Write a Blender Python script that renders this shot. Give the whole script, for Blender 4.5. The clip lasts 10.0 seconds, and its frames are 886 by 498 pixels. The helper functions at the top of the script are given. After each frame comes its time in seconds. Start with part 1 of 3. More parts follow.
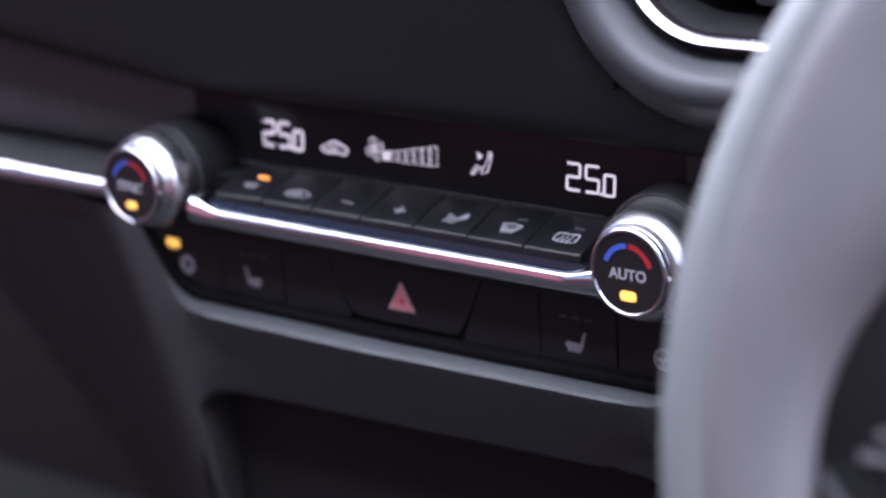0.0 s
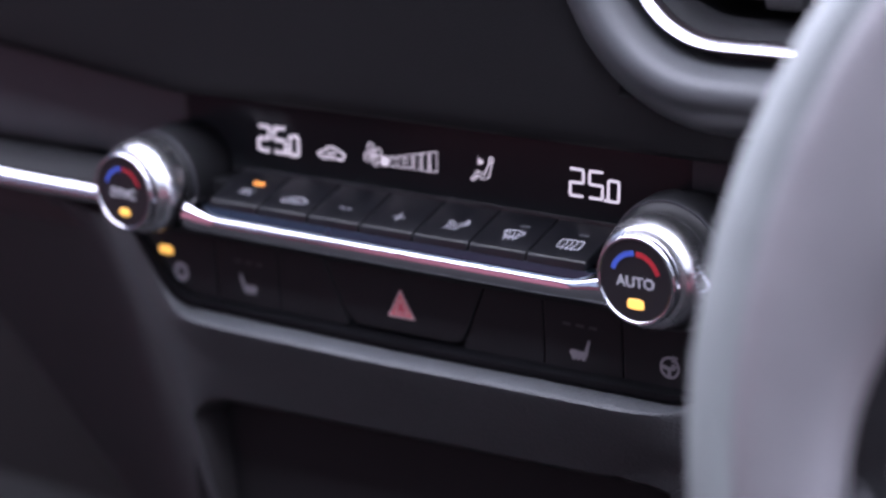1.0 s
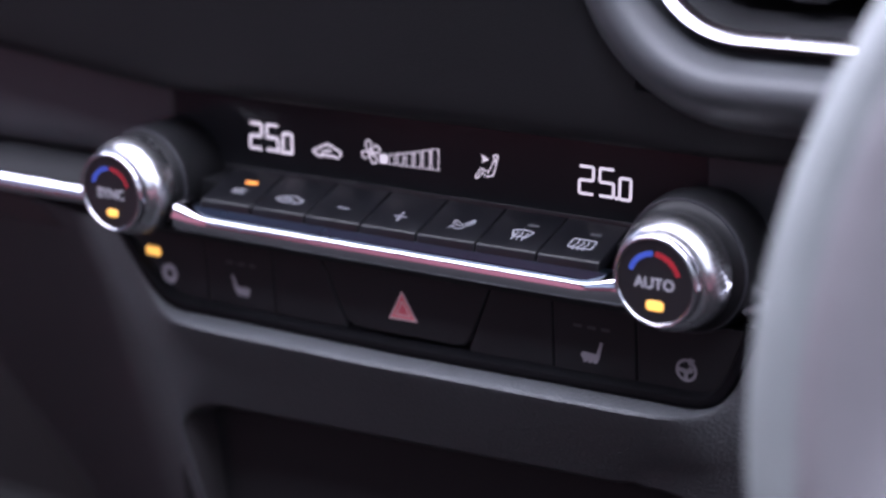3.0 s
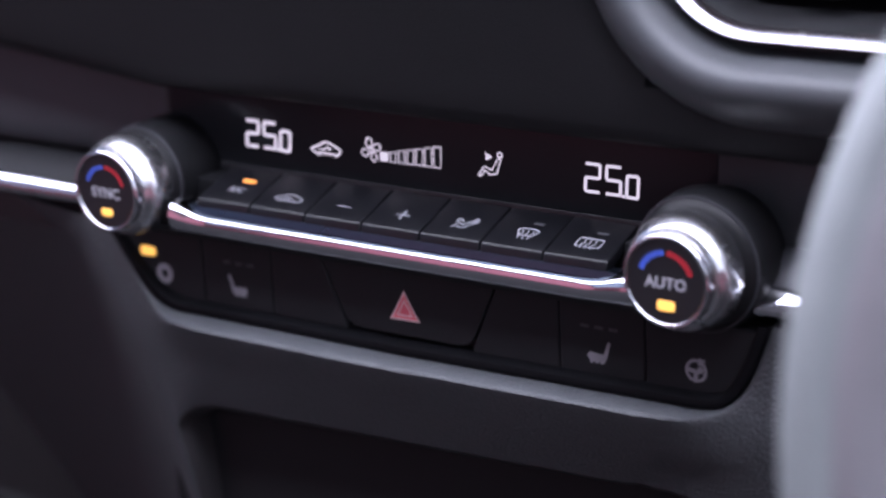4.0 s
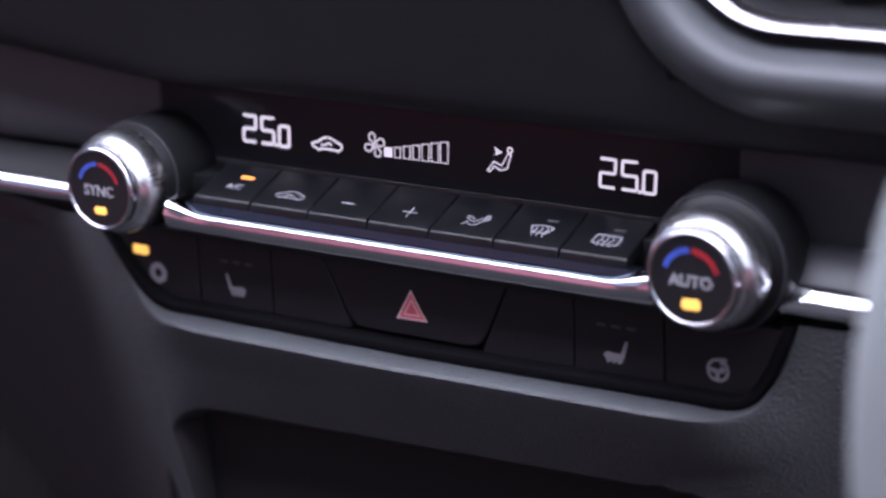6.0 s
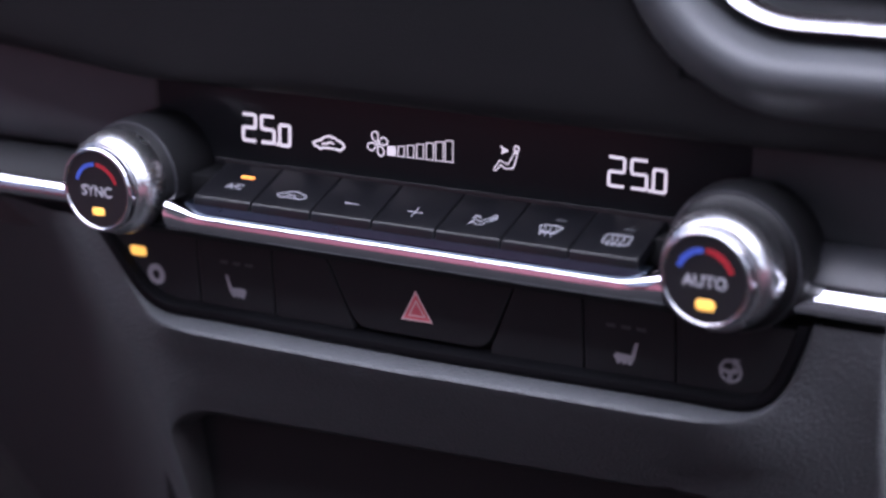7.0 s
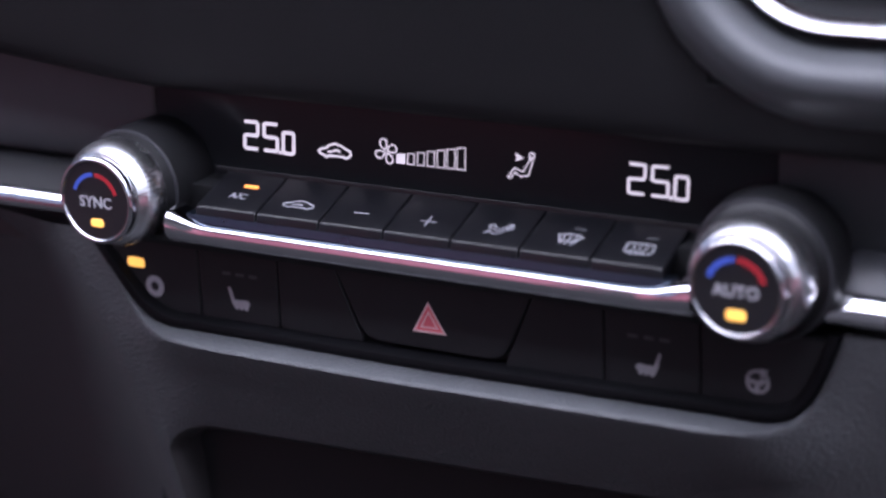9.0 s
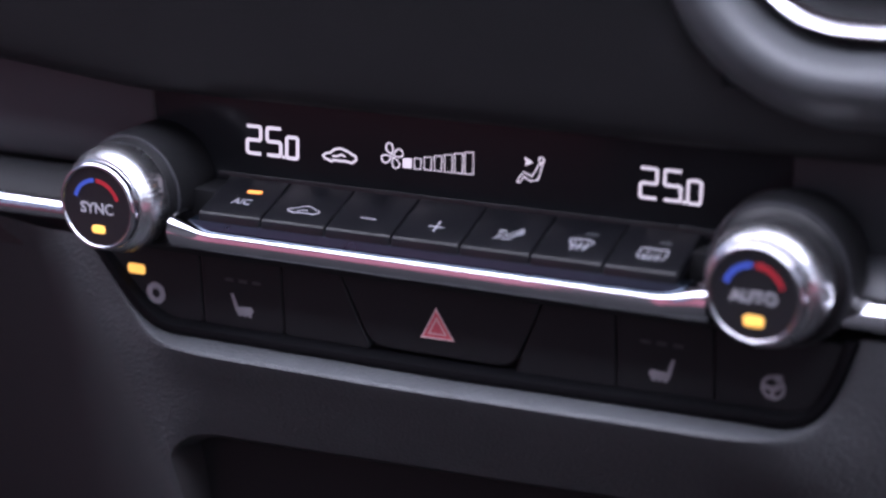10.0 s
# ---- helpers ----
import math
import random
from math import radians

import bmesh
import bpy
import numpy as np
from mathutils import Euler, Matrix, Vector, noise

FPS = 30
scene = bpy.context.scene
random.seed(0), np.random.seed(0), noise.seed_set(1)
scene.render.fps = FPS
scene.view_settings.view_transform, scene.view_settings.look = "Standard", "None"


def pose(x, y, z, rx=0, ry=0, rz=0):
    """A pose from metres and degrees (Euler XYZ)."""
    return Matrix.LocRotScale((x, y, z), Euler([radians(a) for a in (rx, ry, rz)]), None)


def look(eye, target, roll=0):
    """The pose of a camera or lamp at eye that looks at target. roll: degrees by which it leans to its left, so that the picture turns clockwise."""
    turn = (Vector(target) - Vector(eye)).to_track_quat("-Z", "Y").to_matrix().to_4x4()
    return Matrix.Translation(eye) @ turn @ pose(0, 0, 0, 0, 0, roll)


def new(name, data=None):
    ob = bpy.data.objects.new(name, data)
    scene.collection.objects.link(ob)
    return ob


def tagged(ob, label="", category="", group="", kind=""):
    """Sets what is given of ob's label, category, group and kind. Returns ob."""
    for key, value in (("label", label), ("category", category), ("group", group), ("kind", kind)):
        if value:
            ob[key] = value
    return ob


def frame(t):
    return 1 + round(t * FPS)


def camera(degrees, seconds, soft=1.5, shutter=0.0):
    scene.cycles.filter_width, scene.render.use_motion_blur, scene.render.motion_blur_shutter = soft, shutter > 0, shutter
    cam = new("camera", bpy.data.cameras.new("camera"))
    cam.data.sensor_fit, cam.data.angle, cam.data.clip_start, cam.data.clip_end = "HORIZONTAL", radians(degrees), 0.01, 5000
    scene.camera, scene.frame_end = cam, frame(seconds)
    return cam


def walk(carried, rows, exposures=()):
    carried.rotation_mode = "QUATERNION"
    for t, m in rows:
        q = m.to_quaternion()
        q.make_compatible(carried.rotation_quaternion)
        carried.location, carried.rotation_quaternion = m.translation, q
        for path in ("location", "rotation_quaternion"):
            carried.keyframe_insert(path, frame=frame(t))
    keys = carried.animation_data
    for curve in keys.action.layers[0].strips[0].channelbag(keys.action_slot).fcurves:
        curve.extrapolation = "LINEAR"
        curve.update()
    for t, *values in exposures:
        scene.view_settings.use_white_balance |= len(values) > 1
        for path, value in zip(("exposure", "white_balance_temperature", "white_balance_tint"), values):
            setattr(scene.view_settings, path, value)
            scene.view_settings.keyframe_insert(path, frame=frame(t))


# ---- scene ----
# ---------------------------------------------------------------- camera
cam = camera(22.0, 10.0, soft=2.75)
cam.data.dof.use_dof = True
cam.data.dof.focus_distance = 0.828
cam.data.dof.aperture_fstop = 5.6
walk(cam, [
    (0.0, look((0.5739, -0.6616, 0.2333), (0.0504, -0.0340, -0.0002), -2.75)),
    (0.5, look((0.5637, -0.6615, 0.2342), (0.0461, -0.0295, -0.0005), -2.73)),
    (1.0, look((0.5542, -0.6619, 0.2353), (0.0424, -0.0256, -0.0006), -2.72)),
    (1.5, look((0.5438, -0.6613, 0.2357), (0.0379, -0.0208, -0.0017), -2.70)),
    (2.0, look((0.5336, -0.6609, 0.2354), (0.0337, -0.0163, -0.0036), -2.68)),
    (2.5, look((0.5239, -0.6607, 0.2352), (0.0299, -0.0123, -0.0054), -2.67)),
    (4.0, look((0.4938, -0.6584, 0.2338), (0.0173, 0.0014, -0.0113), -2.57)),
    (4.5, look((0.4842, -0.6588, 0.2335), (0.0139, 0.0050, -0.0130), -2.53)),
    (5.0, look((0.4743, -0.6585, 0.2330), (0.0101, 0.0091, -0.0149), -2.47)),
    (5.5, look((0.4647, -0.6587, 0.2330), (0.0068, 0.0125, -0.0165), -2.42)),
    (7.0, look((0.4355, -0.6571, 0.2323), (-0.0042, 0.0246, -0.0216), -2.35)),
    (7.5, look((0.4265, -0.6574, 0.2325), (-0.0072, 0.0277, -0.0224), -2.36)),
    (8.0, look((0.4166, -0.6568, 0.2327), (-0.0109, 0.0319, -0.0232), -2.34)),
    (8.5, look((0.4070, -0.6568, 0.2329), (-0.0141, 0.0355, -0.0237), -2.32)),
    (9.0, look((0.3972, -0.6567, 0.2330), (-0.0174, 0.0394, -0.0240), -2.28)),
    (9.5, look((0.3873, -0.6569, 0.2330), (-0.0206, 0.0429, -0.0245), -2.21)),
    (10.0, look((0.3772, -0.6575, 0.2329), (-0.0237, 0.0463, -0.0248), -2.18)),
], exposures=[(0.0, 0.1, 6040, 25.5), (10.0, 0.1, 6040, 25.5)])

# ---------------------------------------------------------------- light
world = bpy.data.worlds.new("sky")
scene.world = world
world.use_nodes = True
wn = world.node_tree
sky = wn.nodes.new("ShaderNodeTexSky")
sky.sky_type = "NISHITA"
sky.sun_disc = False
sky.sun_elevation, sky.sun_rotation = radians(51), radians(12)
sky.air_density, sky.dust_density, sky.ozone_density = 1.0, 3.0, 1.0
wn.links.new(sky.outputs["Color"], wn.nodes["Background"].inputs["Color"])
wn.nodes["Background"].inputs["Strength"].default_value = 0.15
sun = new("sun", bpy.data.lights.new("sun", "SUN"))
sun.data.energy, sun.data.angle, sun.data.color = 1.5, radians(15), (1.0, 0.96, 0.9)
sun.matrix_world = look((0.3, 1.35, 1.7), (0, 0, 0))


def window_light(name, x, y, z, aim, w, h, watts, color=(0.9, 0.95, 1.0)):
    lamp = bpy.data.lights.new(name, "AREA")
    lamp.shape, lamp.size, lamp.size_y, lamp.energy, lamp.color = "RECTANGLE", w, h, watts, color
    ob = new(name, lamp)
    ob.matrix_world = look((x, y, z), aim)
    return ob


window_light("windscreen_light", -0.05, -0.075, 0.46, (-0.05, -0.435, -0.04), 1.5, 0.90, 51)
window_light("door_light", 0.83, -0.48, 0.33, (0.0, -0.48, 0.20), 1.1, 0.56, 3.8)
window_light("window_light", -0.95, -0.60, 0.42, (0.0, -0.75, 0.1), 0.9, 0.42, 0.35)

# ---------------------------------------------------------------- materials


def material(name, base, rough=0.5, metal=0.0, grain=0.0, grain_size=0.0006, vary=0.15, vary_size=0.02,
             spec=0.5, glow=0.0, glow_color=None, rough_vary=0.0):
    m = bpy.data.materials.new(name)
    m.use_nodes = True
    nt = m.node_tree
    b = nt.nodes["Principled BSDF"]
    b.inputs["Roughness"].default_value = rough
    b.inputs["Metallic"].default_value = metal
    b.inputs["Specular IOR Level"].default_value = spec
    co = nt.nodes.new("ShaderNodeTexCoord")
    n = nt.nodes.new("ShaderNodeTexNoise")
    n.inputs["Scale"].default_value = 1.0 / vary_size
    n.inputs["Detail"].default_value = 5
    nt.links.new(co.outputs["Object"], n.inputs["Vector"])
    ramp = nt.nodes.new("ShaderNodeMix")
    ramp.data_type = "RGBA"
    ramp.inputs["A"].default_value = (*[c * (1 - vary) for c in base], 1)
    ramp.inputs["B"].default_value = (*[min(1, c * (1 + vary)) for c in base], 1)
    nt.links.new(n.outputs["Fac"], ramp.inputs["Factor"])
    nt.links.new(ramp.outputs["Result"], b.inputs["Base Color"])
    if rough_vary:
        r = nt.nodes.new("ShaderNodeMapRange")
        r.inputs["To Min"].default_value = max(0.02, rough - rough_vary)
        r.inputs["To Max"].default_value = rough + rough_vary
        nt.links.new(n.outputs["Fac"], r.inputs["Value"])
        nt.links.new(r.outputs["Result"], b.inputs["Roughness"])
    if grain:
        v = nt.nodes.new("ShaderNodeTexVoronoi")
        v.inputs["Scale"].default_value = 1.0 / grain_size
        nt.links.new(co.outputs["Object"], v.inputs["Vector"])
        bp = nt.nodes.new("ShaderNodeBump")
        bp.inputs["Strength"].default_value = grain
        bp.inputs["Distance"].default_value = grain_size * 0.3
        nt.links.new(v.outputs["Distance"], bp.inputs["Height"])
        nt.links.new(bp.outputs["Normal"], b.inputs["Normal"])
    if glow:
        b.inputs["Emission Color"].default_value = (*(glow_color or base), 1)
        b.inputs["Emission Strength"].default_value = glow
    return m


SOFT = material("soft_touch_plastic", (0.0148, 0.0148, 0.0162), 0.6, grain=0.25, grain_size=0.0011, rough_vary=0.06, spec=0.18)
PAD = material("padded_vinyl", (0.050, 0.053, 0.057), 0.57, grain=0.75, grain_size=0.0014, rough_vary=0.06, spec=0.4)
HOOD = material("hood_vinyl", (0.046, 0.049, 0.053), 0.50, grain=0.15, grain_size=0.0010, rough_vary=0.05, spec=0.5)
FASCIA = material("fascia_plastic", (0.038, 0.041, 0.046), 0.55, grain=0.3, grain_size=0.0008)
BUTTON = material("button_plastic", (0.0048, 0.0048, 0.0062), 0.30, grain=0.06, grain_size=0.0004, rough_vary=0.04, spec=0.28)
RIM = material("rim_plastic", (0.005, 0.005, 0.006), 0.5, grain=0.06, grain_size=0.0004, spec=0.06)
LOWBTN = material("lower_button_plastic", (0.0190, 0.0196, 0.0216), 0.42, grain=0.08, grain_size=0.0004, rough_vary=0.05, spec=0.15)
PANEL = material("panel_plastic", (0.009, 0.009, 0.010), 0.42, grain=0.1, grain_size=0.0004, rough_vary=0.05, spec=0.2)
GLASS = material("display_glass", (0.0190, 0.0200, 0.0230), 0.13, vary=0.1, rough_vary=0.02, spec=0.13)
CHROME = material("polished_chrome", (0.60, 0.60, 0.63), 0.08, 1.0, vary=0.03, rough_vary=0.03)
SMOKED = material("smoked_chrome", (0.065, 0.090, 0.125), 0.28, 1.0, vary=0.05, rough_vary=0.04)
RING = material("brushed_chrome", (0.46, 0.44, 0.48), 0.26, 1.0, vary=0.05, rough_vary=0.04)
TRIM = material("gloss_trim", (0.030, 0.031, 0.036), 0.40, grain=0.05, grain_size=0.0004, rough_vary=0.05, spec=0.45)
SATIN = material("satin_chrome", (0.70, 0.70, 0.72), 0.26, 1.0, vary=0.05, rough_vary=0.05)
FACE = material("knob_face_plastic", (0.010, 0.010, 0.012), 0.4, grain=0.1, grain_size=0.0004)
WORD = material("knob_print", (0.42, 0.42, 0.45), 0.6, vary=0.1, vary_size=0.002)
PRINT = material("printed_symbol", (0.31, 0.31, 0.335), 0.6, vary=0.1, vary_size=0.002)
BLUE = material("blue_print", (0.06, 0.12, 0.55), 0.5, vary=0.1)
RED = material("red_print", (0.42, 0.02, 0.03), 0.5, vary=0.1)
HAZ = material("hazard_red", (0.85, 0.16, 0.20), 0.45, vary=0.1, vary_size=0.003)
HAZ_LINE = material("hazard_pale", (0.95, 0.62, 0.62), 0.45, vary=0.1, vary_size=0.003)
LIT = material("lit_segment", (0.8, 0.76, 0.82), 0.5, vary=0.0, glow=0.75, glow_color=(1.0, 0.94, 1.0))
AMBER = material("amber_lamp", (0.9, 0.5, 0.1), 0.5, vary=0.0, glow=1.0, glow_color=(1.0, 0.56, 0.10))
ORANGE = material("orange_lamp", (0.9, 0.4, 0.08), 0.5, vary=0.0, glow=1.0, glow_color=(1.0, 0.22, 0.02))
# lit copy of the wheel leather: lighter, greener base where window light falls
LEATHER_LIT = material("wheel_leather_lit", (0.155, 0.169, 0.169), 0.62, spec=0.35, grain=0.4, grain_size=0.0013, rough_vary=0.08)
LEATHER = material("wheel_leather", (0.140, 0.136, 0.143), 0.34, spec=0.65, grain=0.4, grain_size=0.0013, rough_vary=0.08)
DARK = material("dark_moulding", (0.018, 0.018, 0.019), 0.6, grain=0.2)
SLAT = material("vent_slat", (0.09, 0.055, 0.05), 0.5, grain=0.2)
LINER = material("headliner_cloth", (0.20, 0.20, 0.20), 0.9, grain=0.4, grain_size=0.002)
DOOR = material("door_trim", (0.035, 0.035, 0.038), 0.6, grain=0.4)
BURGUNDY = material("dark_burgundy_trim", (0.13, 0.045, 0.060), 0.5, grain=0.4, grain_size=0.002)
SEATRED = material("burgundy_leather", (0.35, 0.125, 0.160), 0.5, grain=0.4, grain_size=0.002)
GROUND = material("concrete", (0.35, 0.34, 0.33), 0.9, grain=0.3, grain_size=0.01, vary_size=0.5)
CARPET = material("floor_carpet", (0.010, 0.010, 0.011), 0.95, grain=0.5, grain_size=0.003)

# ---------------------------------------------------------------- builders


def part(name, bm, mat, parent=None, label="", smooth=True, sharp=40):
    me = bpy.data.meshes.new(name)
    bmesh.ops.recalc_face_normals(bm, faces=bm.faces)
    bm.to_mesh(me)
    bm.free()
    if mat:
        me.materials.append(mat)
    if smooth:
        me.shade_smooth()
        me.set_sharp_from_angle(angle=radians(sharp))
    ob = new(name, me)
    if parent:
        ob.parent = parent
    if label:
        ob["label"] = label
    return ob


def thing(name, label, category, at=(0, 0, 0), group="", kind=""):
    ob = new(name)
    ob.location = at
    return tagged(ob, label, category, group, kind)


def settle(ob):
    """Parts are built in world places; keep them there under an empty that stands elsewhere."""
    bpy.context.view_layer.update()
    for c in ob.children:
        c.matrix_parent_inverse = ob.matrix_world.inverted()


def loft(rings, closed=False, cap=False, bm=None):
    """Skin rows of points; closed: each row is a loop; cap: fill the first and last row."""
    bm = bm or bmesh.new()
    vs = [[bm.verts.new(p) for p in ring] for ring in rings]
    n = len(rings[0])
    for a, b in zip(vs, vs[1:]):
        for i in range(n if closed else n - 1):
            j = (i + 1) % n
            bm.faces.new((a[i], a[j], b[j], b[i]))
    if cap:
        bm.faces.new(vs[0])
        bm.faces.new(vs[-1])
    return bm


def turned(profile, cx, cz, segs=72, teeth=None, cap=True):
    """A body turned about an axis along y through (cx, cz): profile of (radius, y)."""
    rings = []
    for k, (r, y) in enumerate(profile):
        ring = []
        for i in range(segs):
            rr = r
            if teeth and teeth[0] <= k <= teeth[1] and i % 2:
                rr -= teeth[2]
            a = 2 * math.pi * i / segs
            ring.append((cx + rr * math.cos(a), y, cz + rr * math.sin(a)))
        rings.append(ring)
    return loft(rings, closed=True, cap=cap)


def rounded(poly, radius, n=5):
    """Round the corners of a closed outline of (x, z)."""
    out = []
    for i, p in enumerate(poly):
        a, b, c = Vector(poly[i - 1]), Vector(p), Vector(poly[(i + 1) % len(poly)])
        r = radius[i] if isinstance(radius, (list, tuple)) else radius
        da, dc = (a - b), (c - b)
        d = min(r, da.length * 0.49, dc.length * 0.49)
        s, e = b + da.normalized() * d, b + dc.normalized() * d
        for k in range(n + 1):
            t = k / n
            out.append(tuple((1 - t) ** 2 * s + 2 * t * (1 - t) * b + t * t * e))
    return out


def shrink(poly, d):
    """Move a closed outline inwards by d."""
    area = sum(a[0] * b[1] - b[0] * a[1] for a, b in zip(poly, poly[1:] + poly[:1]))
    sgn = 1 if area > 0 else -1
    out = []
    for i, p in enumerate(poly):
        a, c = Vector(poly[i - 1]), Vector(poly[(i + 1) % len(poly)])
        t = (c - a)
        t = t.normalized() if t.length > 1e-9 else Vector((1, 0))
        nrm = Vector((-t[1], t[0])) * sgn
        out.append((p[0] + nrm[0] * d, p[1] + nrm[1] * d))
    return out


def slab(poly, place, depth, edge=0.0004):
    """A plate with a softened front edge. place(u, v, w) maps the outline and the height w above the surface."""
    inner = shrink(poly, edge)
    return loft([[place(u, v, -depth) for u, v in poly], [place(u, v, -edge) for u, v in poly],
                 [place(u, v, -edge * 0.3) for u, v in shrink(poly, edge * 0.35)],
                 [place(u, v, 0) for u, v in inner], [place(u, v, 0) for u, v in shrink(poly, edge * 1.6)]], closed=True, cap=True)


def front(y):
    """Faces the cabin at depth y."""
    return lambda u, v, w: (u, y - w, v)


TILT = 0.36
TL = math.hypot(1, TILT)


def shelf(u, v, w):
    """The sloping top of the button row: v runs back up the slope."""
    return (u, v / TL - w * -TILT / TL * -1, v * TILT / TL + w / TL)


def stroke(points, width, place, closed=False, height=0.00012, bm=None):
    """A raised line along points (u, v)."""
    bm = bm or bmesh.new()
    pts = [Vector(p) for p in points]
    n = len(pts)
    left, right = [], []
    for i, p in enumerate(pts):
        a = pts[i - 1] if (closed or i > 0) else p
        c = pts[(i + 1) % n] if (closed or i < n - 1) else p
        d1, d2 = (p - a), (c - p)
        d1 = d1.normalized() if d1.length > 1e-9 else d2.normalized()
        d2 = d2.normalized() if d2.length > 1e-9 else d1
        t = (d1 + d2)
        t = t.normalized() if t.length > 1e-6 else d1
        nrm = Vector((-t[1], t[0]))
        k = width / 2 / max(0.5, nrm.dot(Vector((-d1[1], d1[0]))))
        left.append(p + nrm * k)
        right.append(p - nrm * k)
    rows = []
    for l, r in zip(left, right):
        rows.append([bm.verts.new(place(l[0], l[1], 0)), bm.verts.new(place(l[0], l[1], height)),
                     bm.verts.new(place(r[0], r[1], height)), bm.verts.new(place(r[0], r[1], 0))])
    m = n if closed else n - 1
    for i in range(m):
        a, b = rows[i], rows[(i + 1) % n]
        for k in range(3):
            bm.faces.new((a[k], a[k + 1], b[k + 1], b[k]))
    if not closed:
        bm.faces.new(rows[0])
        bm.faces.new(rows[-1][::-1])
    return bm


def arc(cx, cy, r, a0, a1, n=16, ry=None):
    return [(cx + r * math.cos(radians(a0 + (a1 - a0) * i / n)), cy + (ry or r) * math.sin(radians(a0 + (a1 - a0) * i / n)))
            for i in range(n + 1)]


def lettering(text, size, place, cx, cy, bold=0.0, spacing=1.0):
    """Raised words in the built-in font, centred at (cx, cy) of a surface."""
    cu = bpy.data.curves.new("lettering", "FONT")
    cu.body, cu.size, cu.align_x, cu.align_y, cu.extrude = text, size, "CENTER", "CENTER", 0.00006
    cu.offset, cu.space_character, cu.resolution_u = bold, spacing, 4
    ob = bpy.data.objects.new("lettering", cu)
    scene.collection.objects.link(ob)
    bpy.context.view_layer.update()
    me = bpy.data.meshes.new_from_object(ob.evaluated_get(bpy.context.evaluated_depsgraph_get()))
    bpy.data.objects.remove(ob)
    bpy.data.curves.remove(cu)
    bm = bmesh.new()
    bm.from_mesh(me)
    bpy.data.meshes.remove(me)
    for v in bm.verts:
        v.co = place(cx + v.co.x, cy + v.co.y, v.co.z + 0.00008)
    return bm


def box(x0, x1, y0, y1, z0, z1, bevel=0.0, segs=2):
    bm = bmesh.new()
    bmesh.ops.create_cube(bm, size=1)
    for v in bm.verts:
        v.co = ((x0 + x1) / 2 + v.co.x * (x1 - x0), (y0 + y1) / 2 + v.co.y * (y1 - y0), (z0 + z1) / 2 + v.co.z * (z1 - z0))
    if bevel:
        bmesh.ops.bevel(bm, geom=bm.edges[:], offset=bevel, segments=segs, affect="EDGES", profile=0.5)
    return bm


# ---------------------------------------------------------------- cabin shell


def structure(name, bm, mat, label, category):
    ob = part(name, bm, mat)
    tagged(ob, label, category, kind="structure")
    return ob


structure("floor", box(-1.0, 0.85, -1.19, 0.5, -0.38, -0.34), CARPET, "dark carpeted floor of the car cabin", "floor")
structure("ceiling", box(-1.0, 0.85, -1.19, -0.46, 0.70, 0.74), LINER, "pale grey cloth headliner of the car", "ceiling")


def side_wall(name, x):
    a, b = x - 0.02, x + 0.02
    bm = box(a, b, -1.19, 0.5, -0.34, 0.18)
    for y0, y1, z0, z1 in ((-1.19, -1.10, 0.18, 0.70), (-1.10, 0.5, 0.64, 0.70), (-0.05, 0.5, 0.18, 0.64)):
        extra = box(a, b, y0, y1, z0, z1)
        me = bpy.data.meshes.new("m")
        extra.to_mesh(me)
        extra.free()
        bm.from_mesh(me)
        bpy.data.meshes.remove(me)
    return structure(name, bm, DOOR, "dark door side of the car with open window area", "wall")


side_wall("wall_west", -1.0)
# unseen panel, added so that the left chrome strip picks up dull pink
structure("trim_west", box(-0.979, -0.972, -1.148, 0.28, -0.30, 0.165), BURGUNDY, "unseen dark burgundy panel added for the chrome strip to reflect", "wall")
structure("wall_east", box(0.83, 0.87, 0.10, 0.5, -0.34, 0.70), DOOR, "dark door pillar beside the open driver's door", "wall")
structure("sill_east", box(0.83, 0.87, -1.19, 0.10, -0.34, 0.04), SEATRED, "burgundy lower door trim beside the driver", "wall")
structure("ground", box(-30, 30, -30, 30, -0.62, -0.60), GROUND, "pale concrete ground outside the car", "ground")
structure("wall_south", box(-0.50, 0.83, -1.19, -1.15, -0.34, 0.70), DOOR, "dark trim wall closing the cabin", "wall")
# stands in for unseen red seats: gives the chrome bar its pink reflection
structure("wall_south_west", box(-0.98, -0.50, -1.19, -1.15, -0.34, 0.70), SEATRED, "unseen burgundy wall closing the cabin, added for pink reflections in the chrome", "wall")
structure("wall_north", box(-0.98, 0.83, 0.30, 0.34, -0.34, 0.16), DARK, "dark bulkhead behind the dashboard", "wall")

# ---------------------------------------------------------------- dashboard
dash = thing("dashboard", "black soft-touch car dashboard with padded panels and chrome strip", "dashboard", (0, 0.12, -0.22))

# overhanging upper pad: lower lip above the display, leaning towards the cabin
rings = []
for i in range(61):
    x = -0.52 + 0.92 * i / 60
    lift = max(0.0, -0.125 - x) * 0.10
    back = max(0.0, -0.30 - x) * 0.3
    prof = [(0.060, 0.036), (0.012, 0.0365), (0.004, 0.0375), (0.000, 0.0405), (-0.0016, 0.045), (-0.003, 0.052), (-0.0046, 0.060), (-0.0066, 0.070), (-0.0086, 0.080), (-0.0106, 0.090),
            (-0.0126, 0.100), (-0.017, 0.122), (-0.016, 0.140), (-0.004, 0.154), (0.05, 0.160), (0.16, 0.168), (0.30, 0.170)]
    hx = min(1.0, max(0.0, (x - 0.106) / 0.018))
    rings.append([(x, y + back + 0.075 * hx * min(1.0, max(0.0, (z - 0.064) / 0.014)) * (z < 0.145), z + lift) for y, z in prof])
part("upper_pad", loft(rings), SOFT, dash, "black soft-touch pad overhanging the display")

